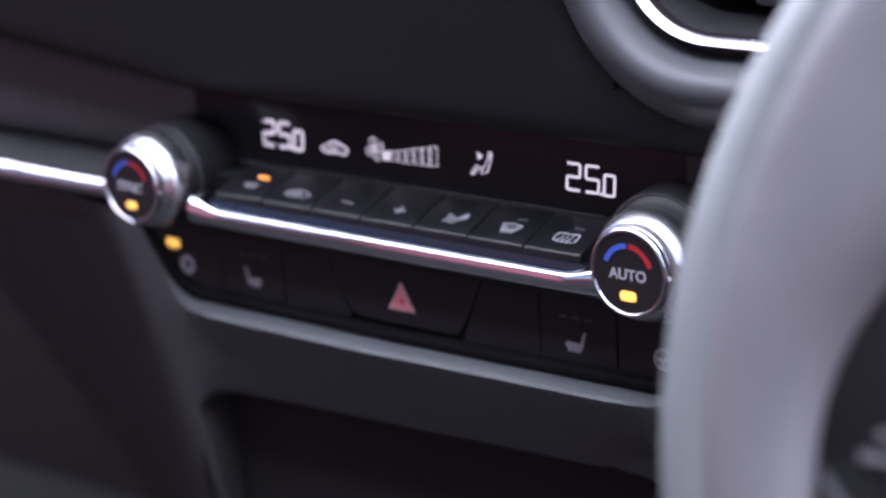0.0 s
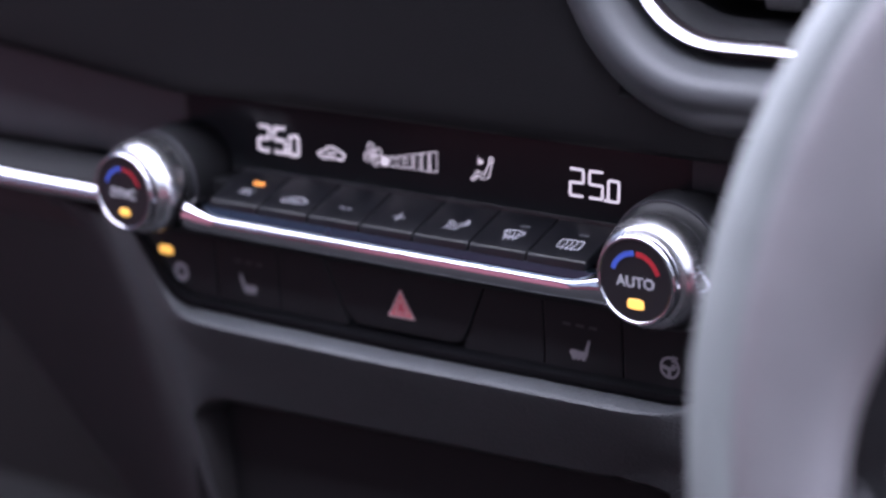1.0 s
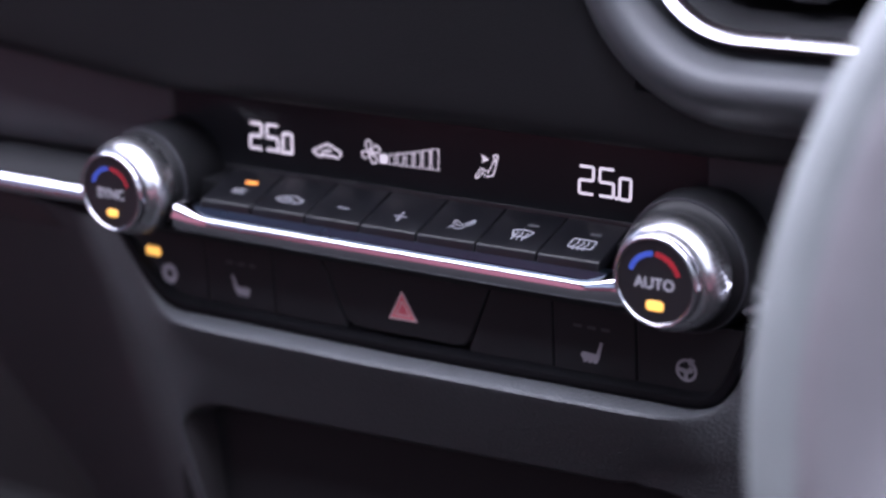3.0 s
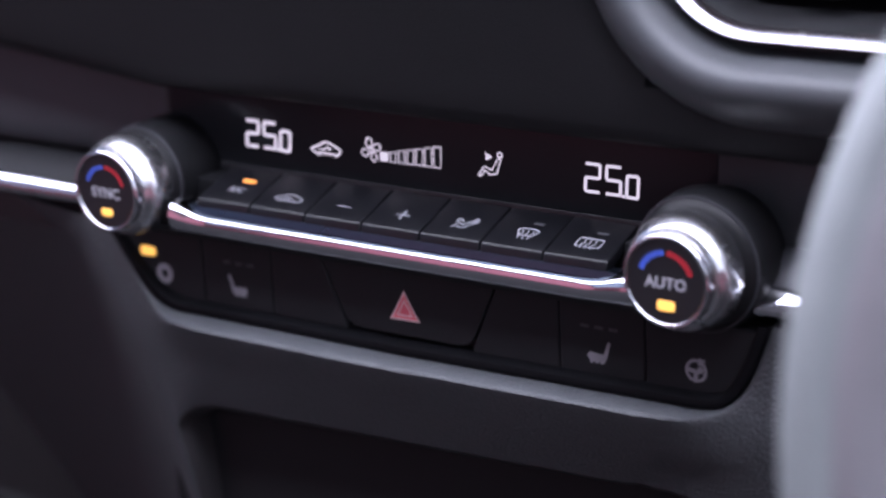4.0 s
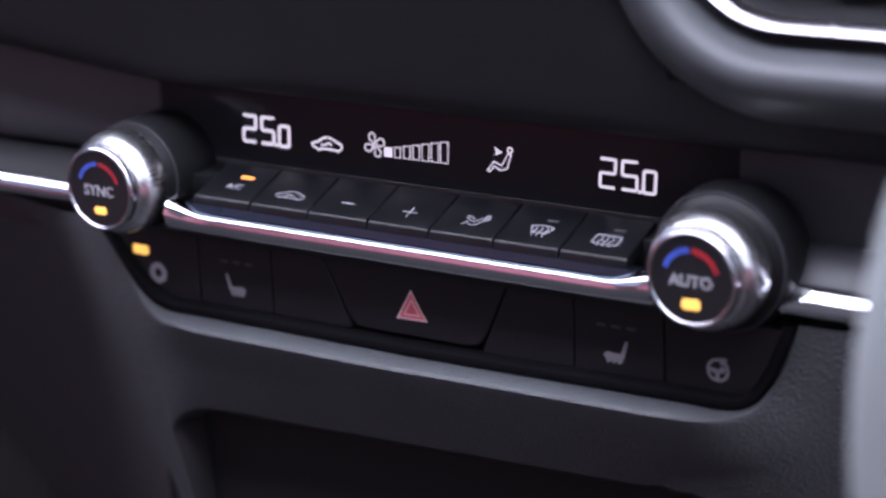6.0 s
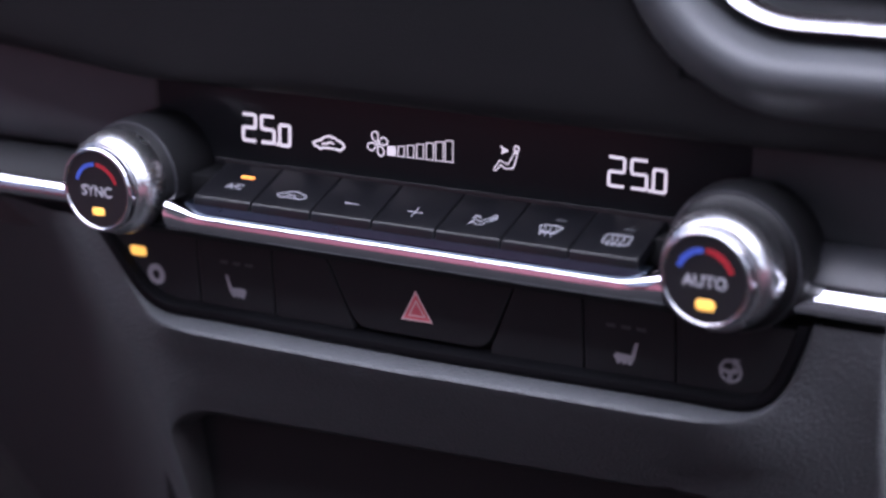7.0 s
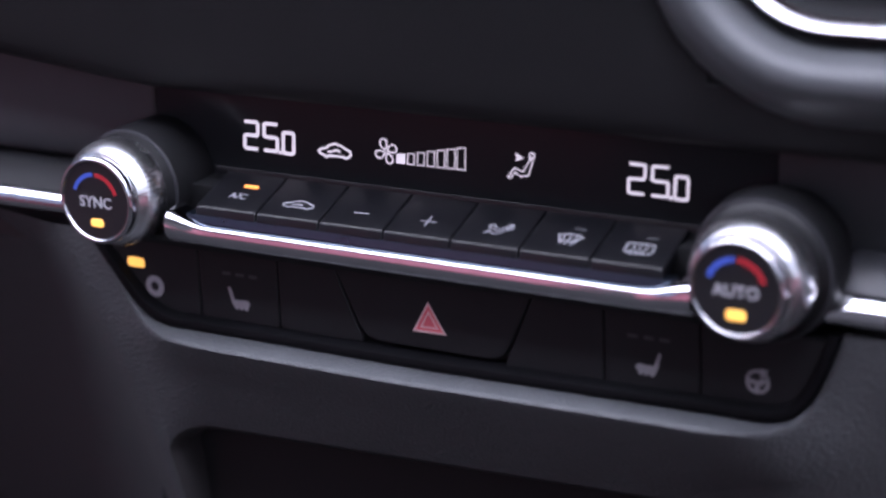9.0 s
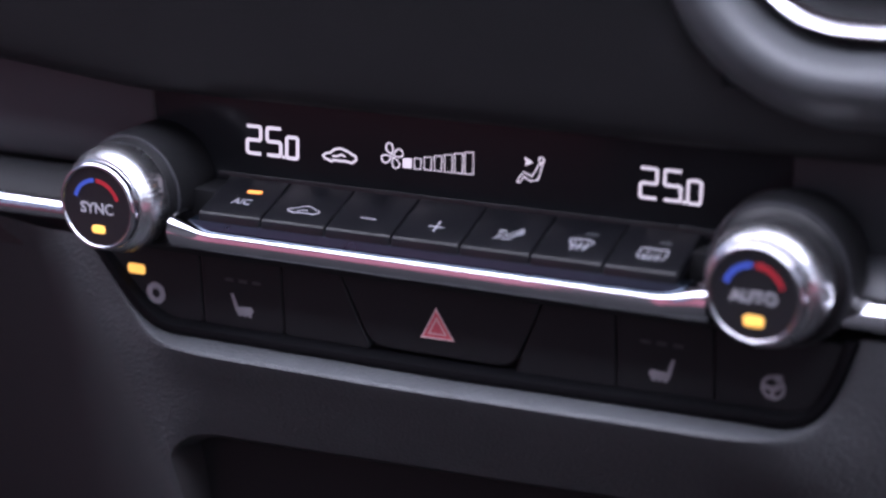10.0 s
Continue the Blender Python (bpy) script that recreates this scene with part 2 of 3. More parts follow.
# fascia panels either side of the display
for x0, x1 in ((-0.52, -0.1318), (0.1245, 0.40)):
    rr = []
    for i in range(25):
        x = x0 + (x1 - x0) * i / 24
        rr.append([(x, 0.030, 0.052), (x, 0.0195, 0.050), (x, 0.0185, 0.030), (x, 0.0175, 0.012), (x, 0.0175, 0.0035), (x, 0.019, 0.0015), (x, 0.030, 0.001)])
    part("fascia_panel", loft(rr), FASCIA, dash, "dark grey grained fascia panel")

# trim moulding with the chrome strip, either side of the knobs
for x0, x1 in ((-0.52, -0.138), (0.1490, 0.40)):
    def rail(prof):
        return loft([[(x, y, z) for y, z in prof] for x in (x0, x0 * 0.5 + x1 * 0.5, x1)])
    # one moulding, two materials: darker left and lighter right paint in uneven light
    part("trim_moulding", rail([(0.032, -0.001), (0.016, -0.001), (0.0125, -0.0014), (0.0070, -0.0036), (0.0030, -0.0062), (0.0012, -0.0082), (0.0012, -0.0088), (0.012, -0.0090)] if x0 < 0 else [(0.032, 0.0040), (0.0172, 0.0040), (0.0125, 0.0030), (0.0085, -0.0002), (0.0052, -0.0032), (0.0028, -0.0060), (0.0028, -0.0068), (0.012, -0.0070)]), SOFT if x0 < 0 else TRIM, dash, "black moulding above the chrome strip")
    crown = [(0.010, -0.0086), (0.0010, -0.0086), (0.0004, -0.0088)] if x0 < 0 else [(0.010, -0.0066), (0.0024, -0.0066), (0.0018, -0.0069)]
    part("chrome_strip", rail(crown + [(-0.0014, -0.0106), (-0.0019, -0.0113), (-0.0022, -0.0120), (-0.0024, -0.0134), (-0.0022, -0.0148), (-0.0014, -0.0158), (0.0014, -0.0172), (0.006, -0.0182), (0.016, -0.0186)]), CHROME, dash, "polished chrome strip")
    part("shadow_gap", rail([(0.016, -0.0180), (0.014, -0.0188), (0.012, -0.026), (0.012, -0.034)]), DARK, dash)

# lower dash: one skin round the recess of the control panel, down to the open cubby
recess = [(-0.1520, -0.0215), (-0.1450, -0.0300), (-0.1372, -0.0393), (-0.1302, -0.0466), (-0.1226, -0.0516), (-0.1140, -0.0539)]
recess += [(-0.114 + 0.243 * i / 20, -0.0539) for i in range(1, 21)]
recess += [(0.1375, -0.0519), (0.1432, -0.0466), (0.1474, -0.0393), (0.1512, -0.0300), (0.1542, -0.0215)]
goal = [(-0.42, -0.0225), (-0.42, -0.30), (-0.170, -0.26), (-0.114, -0.20), (-0.1190, -0.125), (-0.1215, -0.107)]
goal += [(-0.112 + 0.232 * i / 20, -0.0942 + 0.0070 * i / 20 + -0.003 * (i == 0)) for i in range(0, 20)]
goal += [(0.131, -0.104), (0.138, -0.24), (0.30, -0.24), (0.40, -0.12), (0.40, -0.0205)]
goal_y = [0.065, 0.240, 0.075, 0.016, 0.002, -0.001] + [-0.002] * 20 + [0.002, 0.028, 0.045, -0.020, -0.022]


def finer(values, n=3):
    """Catmull-Rom points between the given ones."""
    v = [Vector(p) if isinstance(p, tuple) else Vector((p, 0)) for p in values]
    out = []
    for i in range(len(v) - 1):
        p0, p1, p2, p3 = v[max(0, i - 1)], v[i], v[i + 1], v[min(len(v) - 1, i + 2)]
        for k in range(n):
            t = k / n
            out.append(0.5 * (2 * p1 + (p2 - p0) * t + (2 * p0 - 5 * p1 + 4 * p2 - p3) * t * t + (3 * p1 - p0 - 3 * p2 + p3) * t ** 3))
    return [tuple(p) for p in out + [v[-1]]]


edge = finer(goal[3:29])
edge_y = [p[0] for p in finer(goal_y[3:29])]
recess = [(x, z + (0.014 if x > 0 else -0.004) * x) for x, z in finer(recess)]
goal, goal_y = finer(goal), [p[0] for p in finer(goal_y)]


def out_normal(i):
    a, b = recess[max(0, i - 1)], recess[min(len(recess) - 1, i + 1)]
    t = Vector((b[0] - a[0], b[1] - a[1])).normalized()
    drop = min(1.0, min(i, len(recess) - 1 - i) / 7)
    return t[1] * drop + math.copysign(1.0, t[1]) * (1 - drop), -t[0] * drop


# the ledge stands proud under the buttons and fades softly into the flanks
proud = [1 - 0.97 * min(1.0, abs(out_normal(i)[0])) ** 0.6 for i in range(len(recess))]
proud = [sum(proud[max(0, i - 4):i + 5]) / len(proud[max(0, i - 4):i + 5]) for i in range(len(recess))]
rings = []
for off, y in ((0.0, 0.006), (0.0001, 0.002), (0.0009, -0.0075), (0.0016, -0.0140), (0.0020, -0.0156), (0.0029, -0.0163), (0.0055, -0.0154), (0.012, -0.0126), (0.020, -0.0092)):
    row = []
    for i, p in enumerate(recess):
        n = out_normal(i)
        yy = y if y > 0 else y * proud[i]
        row.append((p[0] + n[0] * off, yy, p[1] + n[1] * off))
    rings.append(row)
last = rings[-1]
for k in range(1, 9):
    t = k / 8
    row = []
    for i, p in enumerate(last):
        g = goal[i]
        row.append((p[0] + (g[0] - p[0]) * t, p[1] + (goal_y[i] - p[1]) * t, p[2] + (g[1] - p[2]) * t))
    rings.append(row)
part("lower_pad", loft(rings), PAD, dash, "grained black padded lower dash with a ledge under the buttons")

# open cubby below the pad
cub = []
for dy, inn in ((0.0, 0.0), (0.002, -0.0018), (0.006, -0.0026), (0.012, -0.003), (0.024, -0.003)):
    cub.append([(x - inn * (1 if x > 0 else -1) * (abs(x) > 0.098) * -1, y + dy, z - inn * -1 * (z > -0.10)) for (x, z), y in zip(edge, edge_y)])
part("cubby_wall", loft(cub), DARK, dash, "dark open storage cubby")
part("cubby_back", box(-0.14, 0.14, 0.0155, 0.021, -0.25, -0.07), SOFT, dash)
settle(dash)

# ---------------------------------------------------------------- climate control panel
panel = thing("climate_control_panel", "black car climate control panel with two chrome knobs and lit display", "control panel", (0, 0.02, -0.05))

GY = 0.0195
part("display_glass", slab(rounded([(-0.1312, 0.0005), (0.1240, 0.0005), (0.1240, 0.046), (-0.1312, 0.046)], 0.001), front(GY), 0.006), GLASS, panel, "black glossy display glass")
part("bezel", slab(rounded([(-0.1510, -0.0205), (-0.1255, -0.0548), (0.1365, -0.0548), (0.1542, -0.0205)], [0.002, 0.016, 0.016, 0.002], 8), front(0.0050), 0.012, 0.001), PANEL, panel)
part("housing", box(-0.1395, 0.1395, 0.004, 0.03, -0.030, 0.0012, 0.001), PANEL, panel)

# seven sloping buttons with front faces
bounds = [-0.0950 + (0.190 / 7) * i for i in range(8)]
for i in range(7):
    u0, u1 = bounds[i] + 0.00035, bounds[i + 1] - 0.00035
    prof = [(0.0135, 0.0030), (0.0135, 0.00475), (0.0128, 0.0046), (-0.0074, -0.00266), (-0.0080, -0.0030), (-0.00835, -0.0038), (-0.0089, -0.0060), (-0.006, -0.0066)]
    rows_ = []
    for u, s in ((u0, 0.0004), (u0 + 0.00025, 0.0001), (u0 + 0.0006, 0), (u1 - 0.0006, 0), (u1 - 0.00025, 0.0001), (u1, 0.0004)):
        rows_.append([(u, y + s * 0.5, z - s) for y, z in prof])
    part("button", loft(rows_, cap=True), BUTTON, panel)
part("button_ridge", loft([[(x, y, z) for y, z in ((0.0155, 0.003), (0.0150, 0.0056), (0.0142, 0.0061), (0.0138, 0.0056), (0.0137, 0.003))] for x in (-0.1005, 0.0, 0.0985)], cap=True), BUTTON, panel)

part("bar_top", loft([[(x, y, z) for y, z in ((-0.004, -0.0059), (-0.0086, -0.0060), (-0.0090, -0.0062), (-0.0096, -0.0076), (-0.0101, -0.0090), (-0.006, -0.0094))] for x in (-0.0985, 0.0, 0.0985)], cap=True), SMOKED, panel, "smoked chrome ledge under the buttons")

# chrome bar under the buttons, sweeping up into the knobs
bar = []
NS = 60
for i in range(NS + 1):
    x = -0.1045 + 0.2120 * i / NS
    e = max(0.0, (abs(x) - 0.088) / 0.0205)
    e = e * e * (3 - 2 * e)
    up, dn = e * 0.0062, e * 0.0016
    prof = [(-0.0050, -0.0093), (-0.0112, -0.0094), (-0.0120, -0.0095), (-0.0126, -0.0098), (-0.0130, -0.0103), (-0.0134, -0.0114), (-0.0135, -0.0125),
            (-0.0133, -0.0137), (-0.0130, -0.0149), (-0.0125, -0.0159), (-0.0117, -0.0167), (-0.0040, -0.0172)]
    bar.append([(x, y + e * 0.002 - e * 0.0042 * math.sin(math.pi * k / 11), z + up * (1 - k / 11) - dn * k / 11) for k, (y, z) in enumerate(prof)])
part("chrome_bar", loft(bar, cap=True), CHROME, panel, "polished chrome bar between the knobs")
part("lower_lip", loft([[(x, y, z) for y, z in ((0.004, -0.0164), (-0.0078, -0.0170), (-0.0086, -0.0182), (-0.0078, -0.0202), (0.004, -0.0222))] for x in (-0.125, 0, 0.125)], cap=True), PANEL, panel)

# black rim that frames the lower row
rows_ = []
for off, y in ((-0.0040, 0.004), (-0.0038, -0.0030), (-0.0030, -0.0050), (-0.0014, -0.0056), (0.0002, -0.0052), (0.0007, -0.0038), (0.0007, 0.004)):
    rows_.append([(p[0] + out_normal(i)[0] * off, y * (1 - 0.45 * min(1.0, abs(out_normal(i)[0])) ** 2), p[1] + out_normal(i)[1] * off) for i, p in enumerate(recess)])
part("rim", loft(rows_), RIM, panel, "black rim")

# lower row of buttons
LOW = 0.0005
ztop, zbot = -0.0225, -0.0500


def low_button(poly, r):
    return part("button", slab(rounded(poly, r), front(LOW), 0.008, 0.0005), LOWBTN, panel)


g = 0.0003
low_button([(-0.1455, ztop), (-0.1312, -0.0455), (-0.1260, zbot), (-0.1020 - g, zbot), (-0.1020 - g, ztop)], 0.003)
low_button([(-0.1020 + g, ztop), (-0.1020 + g, zbot), (-0.0660 - g, zbot), (-0.0660 - g, ztop)], 0.0022)
low_button([(-0.0660 + g, ztop), (-0.0660 + g, zbot), (-0.0288 - g, zbot), (-0.0408 - g, ztop)], 0.0022)
low_button([(-0.0408 + g, ztop), (-0.0285, zbot + 0.0014), (0.0285, zbot + 0.0014), (0.0408 - g, ztop)], [0.002, 0.0065, 0.0065, 0.002])
low_button([(0.0408 + g, ztop), (0.0288 + g, zbot), (0.0683 - g, zbot), (0.0683 - g, ztop)], 0.0022)
low_button([(0.0683 + g, ztop), (0.0683 + g, zbot), (0.1042 - g, zbot), (0.1042 - g, ztop)], 0.0022)
low_button([(0.1042 + g, ztop), (0.1042 + g, zbot), (0.1330, zbot), (0.1380, -0.0475), (0.1500, ztop)], 0.003)

# hazard triangle
hz = [b for b in panel.children if b.name.startswith("button")][10]
P0 = front(LOW)
tri = [(-0.0080, -0.0421), (0.0056, -0.0419), (-0.0013, -0.0304)]
cen = (-0.0012, -0.0381)


def tri_at(k):
    return [(cen[0] + (x - cen[0]) * k, cen[1] + (z - cen[1]) * k) for x, z in tri]


part("hazard_triangle", slab(tri_at(1.0), front(LOW - 0.0001), 0.0002, 0.00005), HAZ, hz, "red hazard triangle", smooth=False)
part("triangle_outline", stroke(tri_at(0.93), 0.0007, front(LOW - 0.0001), True), HAZ_LINE, hz, "pale pink outline", smooth=False)
part("triangle_outline", stroke(tri_at(0.50), 0.0006, front(LOW - 0.0001), True), HAZ_LINE, hz, smooth=False)

# lit display: seven-segment digits and symbols
DG = front(GY)
DIGIT = {"2": ((0, 1), (1, 1), (1, 0.5), (0, 0.5), (0, 0), (1, 0)), "5": ((1, 1), (0, 1), (0, 0.5), (1, 0.5), (1, 0), (0, 0)), "0": ((0, 0), (1, 0), (1, 1), (0, 1))}


def digit(ch, x, z, w, h, t):
    """One digit with cut corners; (x, z) is its lower left corner."""
    pts = [Vector((x + a * w + b * h * 0.06, z + b * h)) for a, b in DIGIT[ch]]
    closed, cut, out = ch == "0", t * 0.55, []
    for i, p in enumerate(pts):
        if not closed and i in (0, len(pts) - 1):
            out.append(p)
            continue
        a, c = pts[i - 1], pts[(i + 1) % len(pts)]
        out += [p + (a - p).normalized() * cut, p + (c - p).normalized() * cut]
    return stroke(out, t, DG, closed)


glass = [c for c in panel.children if c.name.startswith("display_glass")][0]
for x0, z0, bold in ((-0.0905, 0.0124, 0.00120), (0.0691, 0.0128, 0.00100)):
    for k, ch in enumerate("250"):
        h = 0.0104 if k < 2 else 0.0080
        w = 0.0060 if k < 2 else 0.0047
        part("digit", digit(ch, x0 + (0, 0.0088, 0.0174)[k], z0 + (0.0003 if k < 2 else 0), w, h, bold), LIT, glass, "lit white digit", smooth=False)
    part("decimal_point", slab(arc(x0 + 0.0161, z0 + 0.0001, 0.0007, 0, 330, 11), front(GY - 0.00012), 0.0001, 0.00002), LIT, glass, smooth=False)

# fan level: first step full, six more outlined
part("fan_step", slab([(-0.0237, 0.0138), (-0.0201, 0.0138), (-0.0198, 0.0175), (-0.0234, 0.0173)], front(GY - 0.00012), 0.0001, 0.00002), LIT, glass, "filled first step of the fan level", smooth=False)
for i in range(6):
    x, w = -0.0190 + 0.00413 * i, 0.0027 + 0.00012 * i
    z, h = 0.0139 + 0.00005 * i, 0.0040 + 0.00082 * i
    part("fan_step", stroke([(x, z), (x + w, z), (x + w + 0.0004, z + h), (x + 0.0003, z + h - 0.0002)], 0.00030, DG, True), LIT, glass, "outlined step of the fan level", smooth=False)
fan = bmesh.new()
for a in (105, 20, -68, 202):
    ca, sa = math.cos(radians(a)), math.sin(radians(a))
    petal = [(0.0006, 0.0), (0.0018, 0.0013), (0.0034, 0.0017), (0.0045, 0.0010), (0.0048, -0.0003), (0.0040, -0.0013), (0.0026, -0.0012), (0.0013, -0.0005)]
    stroke([(-0.0279 + u * ca - v * sa, 0.0177 + u * sa + v * ca) for u, v in petal], 0.00046, DG, True, bm=fan)
part("fan_symbol", fan, LIT, glass, smooth=False)
car = [(-0.0566, 0.0140), (-0.0572, 0.0150), (-0.0562, 0.0158), (-0.0540, 0.0163), (-0.0522, 0.0177), (-0.0496, 0.0183), (-0.0470, 0.0176), (-0.0450, 0.0166), (-0.0434, 0.0160), (-0.0431, 0.0146),
       (-0.0440, 0.0139), (-0.0452, 0.0131), (-0.0466, 0.0136), (-0.0528, 0.0136), (-0.0538, 0.0129), (-0.0550, 0.0136)]
carm = stroke(car, 0.00075, DG, True)
stroke([(-0.0532, 0.0150), (-0.0512, 0.0152), (-0.0494, 0.0160), (-0.0478, 0.0154)], 0.0007, DG, bm=carm)
part("recirculation_symbol", carm, LIT, glass, smooth=False)
flow = stroke([(0.0222, 0.0136), (0.0250, 0.0172), (0.0283, 0.0160), (0.0312, 0.0207), (0.0325, 0.0205), (0.0306, 0.0150), (0.0275, 0.0142), (0.0253, 0.0156), (0.0232, 0.0132)], 0.0004, DG, True)
stroke(arc(0.0321, 0.0222, 0.0010, 0, 340, 12), 0.0005, DG, True, bm=flow)
part("airflow_symbol", flow, LIT, glass, smooth=False)
part("airflow_arrow", slab([(0.0256, 0.0196), (0.0288, 0.0210), (0.0254, 0.0228), (0.0262, 0.0211)], front(GY - 0.00012), 0.0001, 0.00002), LIT, glass, smooth=False)

# printed symbols on the sloping buttons
tops = [b for b in panel.children if b.name.startswith("button") and not b.name.startswith("button_")][:7]
SH = lambda u, v, w: (u, v / TL - w * TILT / TL * -0.0 - w * 0.34, v * TILT / TL + 0.0001 + w * 0.94)
part("lettering", lettering("A/C", 0.0046, SH, -0.0808, -0.0002), PRINT, tops[0], smooth=False)
part("indicator_lamp", slab(rounded([(-0.0820, 0.0055), (-0.0758, 0.0055), (-0.0758, 0.0070), (-0.0820, 0.0070)], 0.0006), lambda u, v, w: SH(u, v, w + 0.0002), 0.0004, 0.0001), ORANGE, tops[0], "glowing orange lamp", smooth=False)
car2 = [((p[0] + 0.0501) * 0.92 - 0.0538, (p[1] - 0.0156) * 0.86 - 0.0004) for p in car]
cm = stroke(car2, 0.00045, SH, True)
stroke([(-0.0562, -0.0010), (-0.0540, -0.0004), (-0.0520, -0.0006)], 0.0005, SH, bm=cm)
part("recirculation_symbol", cm, PRINT, tops[1], smooth=False)
part("minus_sign", stroke([(-0.0300, -0.0005), (-0.0238, -0.0005)], 0.00042, SH), PRINT, tops[2], smooth=False)
plus = stroke([(-0.0026, -0.0002), (0.0038, -0.0002)], 0.00042, SH)
stroke([(0.0006, -0.0031), (0.0006, 0.0029)], 0.00042, lambda u, v, w: SH(u, v, w * 1.4), bm=plus)
part("plus_sign", plus, PRINT, tops[3], smooth=False)
mode = stroke([(0.0240, -0.0024), (0.0258, 0.0006), (0.0284, -0.0004), (0.0304, 0.0024), (0.0318, 0.0022), (0.0298, -0.0018), (0.0274, -0.0022), (0.0256, -0.0010)], 0.00034, SH, True)
stroke([(0.0240, 0.0026), (0.0262, 0.0026), (0.0276, 0.0012)], 0.00040, SH, bm=mode)
stroke([(0.0243, 0.0010), (0.0252, 0.0020)], 0.00060, SH, bm=mode)
stroke([(0.0316, 0.0006), (0.0336, 0.0024)], 0.00055, SH, bm=mode)
stroke(arc(0.0322, 0.0034, 0.0008, 0, 345, 10), 0.0005, SH, True, bm=mode)
part("mode_symbol", mode, PRINT, tops[4], smooth=False)
df = stroke([(0.0512, 0.0022), (0.0532, 0.0030), (0.0558, 0.0032), (0.0582, 0.0030), (0.0602, 0.0022), (0.0584, -0.0014), (0.0557, -0.0010), (0.0530, -0.0014)], 0.0005, SH, True)
for k in range(3):
    stroke([(0.0535 + 0.0022 * k, -0.0032), (0.0530 + 0.0022 * k, -0.0012), (0.0540 + 0.0022 * k, 0.0004), (0.0535 + 0.0022 * k, 0.0020)], 0.00036, lambda u, v, w: SH(u, v, w * 1.5), bm=df)
part("front_defrost_symbol", df, PRINT, tops[5], smooth=False)
dr = stroke(rounded([(0.0774, 0.0028), (0.0874, 0.0028), (0.0874, -0.0022), (0.0774, -0.0022)], 0.001, 3), 0.0005, SH, True)
for k in range(3):
    stroke([(0.0801 + 0.0022 * k, -0.0034), (0.0796 + 0.0022 * k, -0.0012), (0.0806 + 0.0022 * k, 0.0002), (0.0801 + 0.0022 * k, 0.0020)], 0.00036, lambda u, v, w: SH(u, v, w * 1.5), bm=dr)
part("rear_defrost_symbol", dr, PRINT, tops[6], smooth=False)
for u, b in ((0.0575, tops[5]), (0.0845, tops[6])):
    part("indicator_lens", slab([(u - 0.0022, 0.0060), (u + 0.0022, 0.0060), (u + 0.0022, 0.0072), (u - 0.0022, 0.0072)], lambda a, v, w: SH(a, v, w + 0.0001), 0.0002, 0.00005), FASCIA, b, smooth=False)

# printed symbols on the lower row
lows = [b for b in panel.children if b.name.startswith("button") and not b.name.startswith("button_")][7:]
LW = front(LOW)


def seat_symbol(cx, cz, flip):
    """A seat in profile: a slim backrest, a cushion and three waves below."""
    s = -1 if flip else 1
    bm = slab([(cx + s * a, cz + b) for a, b in ((-0.0052, 0.0046), (-0.0040, 0.0048), (-0.0022, -0.0002), (0.0036, 0.0002), (0.0047, -0.0012), (0.0036, -0.0028), (-0.0020, -0.0030), (-0.0034, -0.0020))],
              front(LOW - 0.00012), 0.0001, 0.00002)
    for k in range(3):
        x = -0.0018 + 0.0022 * k
        stroke([(cx + s * x, cz - 0.0024), (cx + s * (x - 0.0002), cz - 0.0029), (cx + s * (x + 0.0002), cz - 0.0033), (cx + s * x, cz - 0.0038)], 0.0014, LW, bm=bm)
    return bm


part("seat_heater_symbol", seat_symbol(-0.0838, -0.0411, False), PRINT, lows[1], smooth=False)
part("seat_heater_symbol", seat_symbol(0.0848, -0.0410, True), PRINT, lows[5], smooth=False)
part("vent_symbol", stroke(arc(-0.1234, -0.0409, 0.0031, 0, 345, 20), 0.0024, LW, True), PRINT, lows[0], smooth=False)
wh = stroke(arc(0.1248, -0.0407, 0.0038, 0, 345, 22), 0.0011, LW, True)
stroke([(0.1214, -0.0405), (0.1246, -0.0412), (0.1272, -0.0406)], 0.0016, LW, bm=wh)
stroke([(0.1246, -0.0412), (0.1246, -0.0440)], 0.0016, LW, bm=wh)
for k in range(3):
    z = -0.0400 + 0.0016 * k
    stroke([(0.1256, z), (0.1265, z + 0.0005), (0.1273, z - 0.0002), (0.1283, z + 0.0004)], 0.0008, LW, bm=wh)
part("wheel_heater_symbol", wh, PRINT, lows[6], smooth=False)
part("indicator_lamp", slab(rounded([(-0.1356, -0.0342), (-0.1276, -0.0342), (-0.1276, -0.0303), (-0.1356, -0.0303)], 0.0016), front(LOW - 0.0003), 0.0004, 0.0001), AMBER, lows[0], "glowing amber lamp", smooth=False)
for u, b in ((-0.0832, lows[1]), (0.0852, lows[5])):
    for k in (-1, 0, 1):
        part("indicator_lens", slab([(u + 0.006 * k - 0.0018, -0.0318), (u + 0.006 * k + 0.0018, -0.0318), (u + 0.006 * k + 0.0018, -0.0306), (u + 0.006 * k - 0.0018, -0.0306)], front(LOW - 0.0001), 0.0002, 0.00004), FASCIA, b, smooth=False)


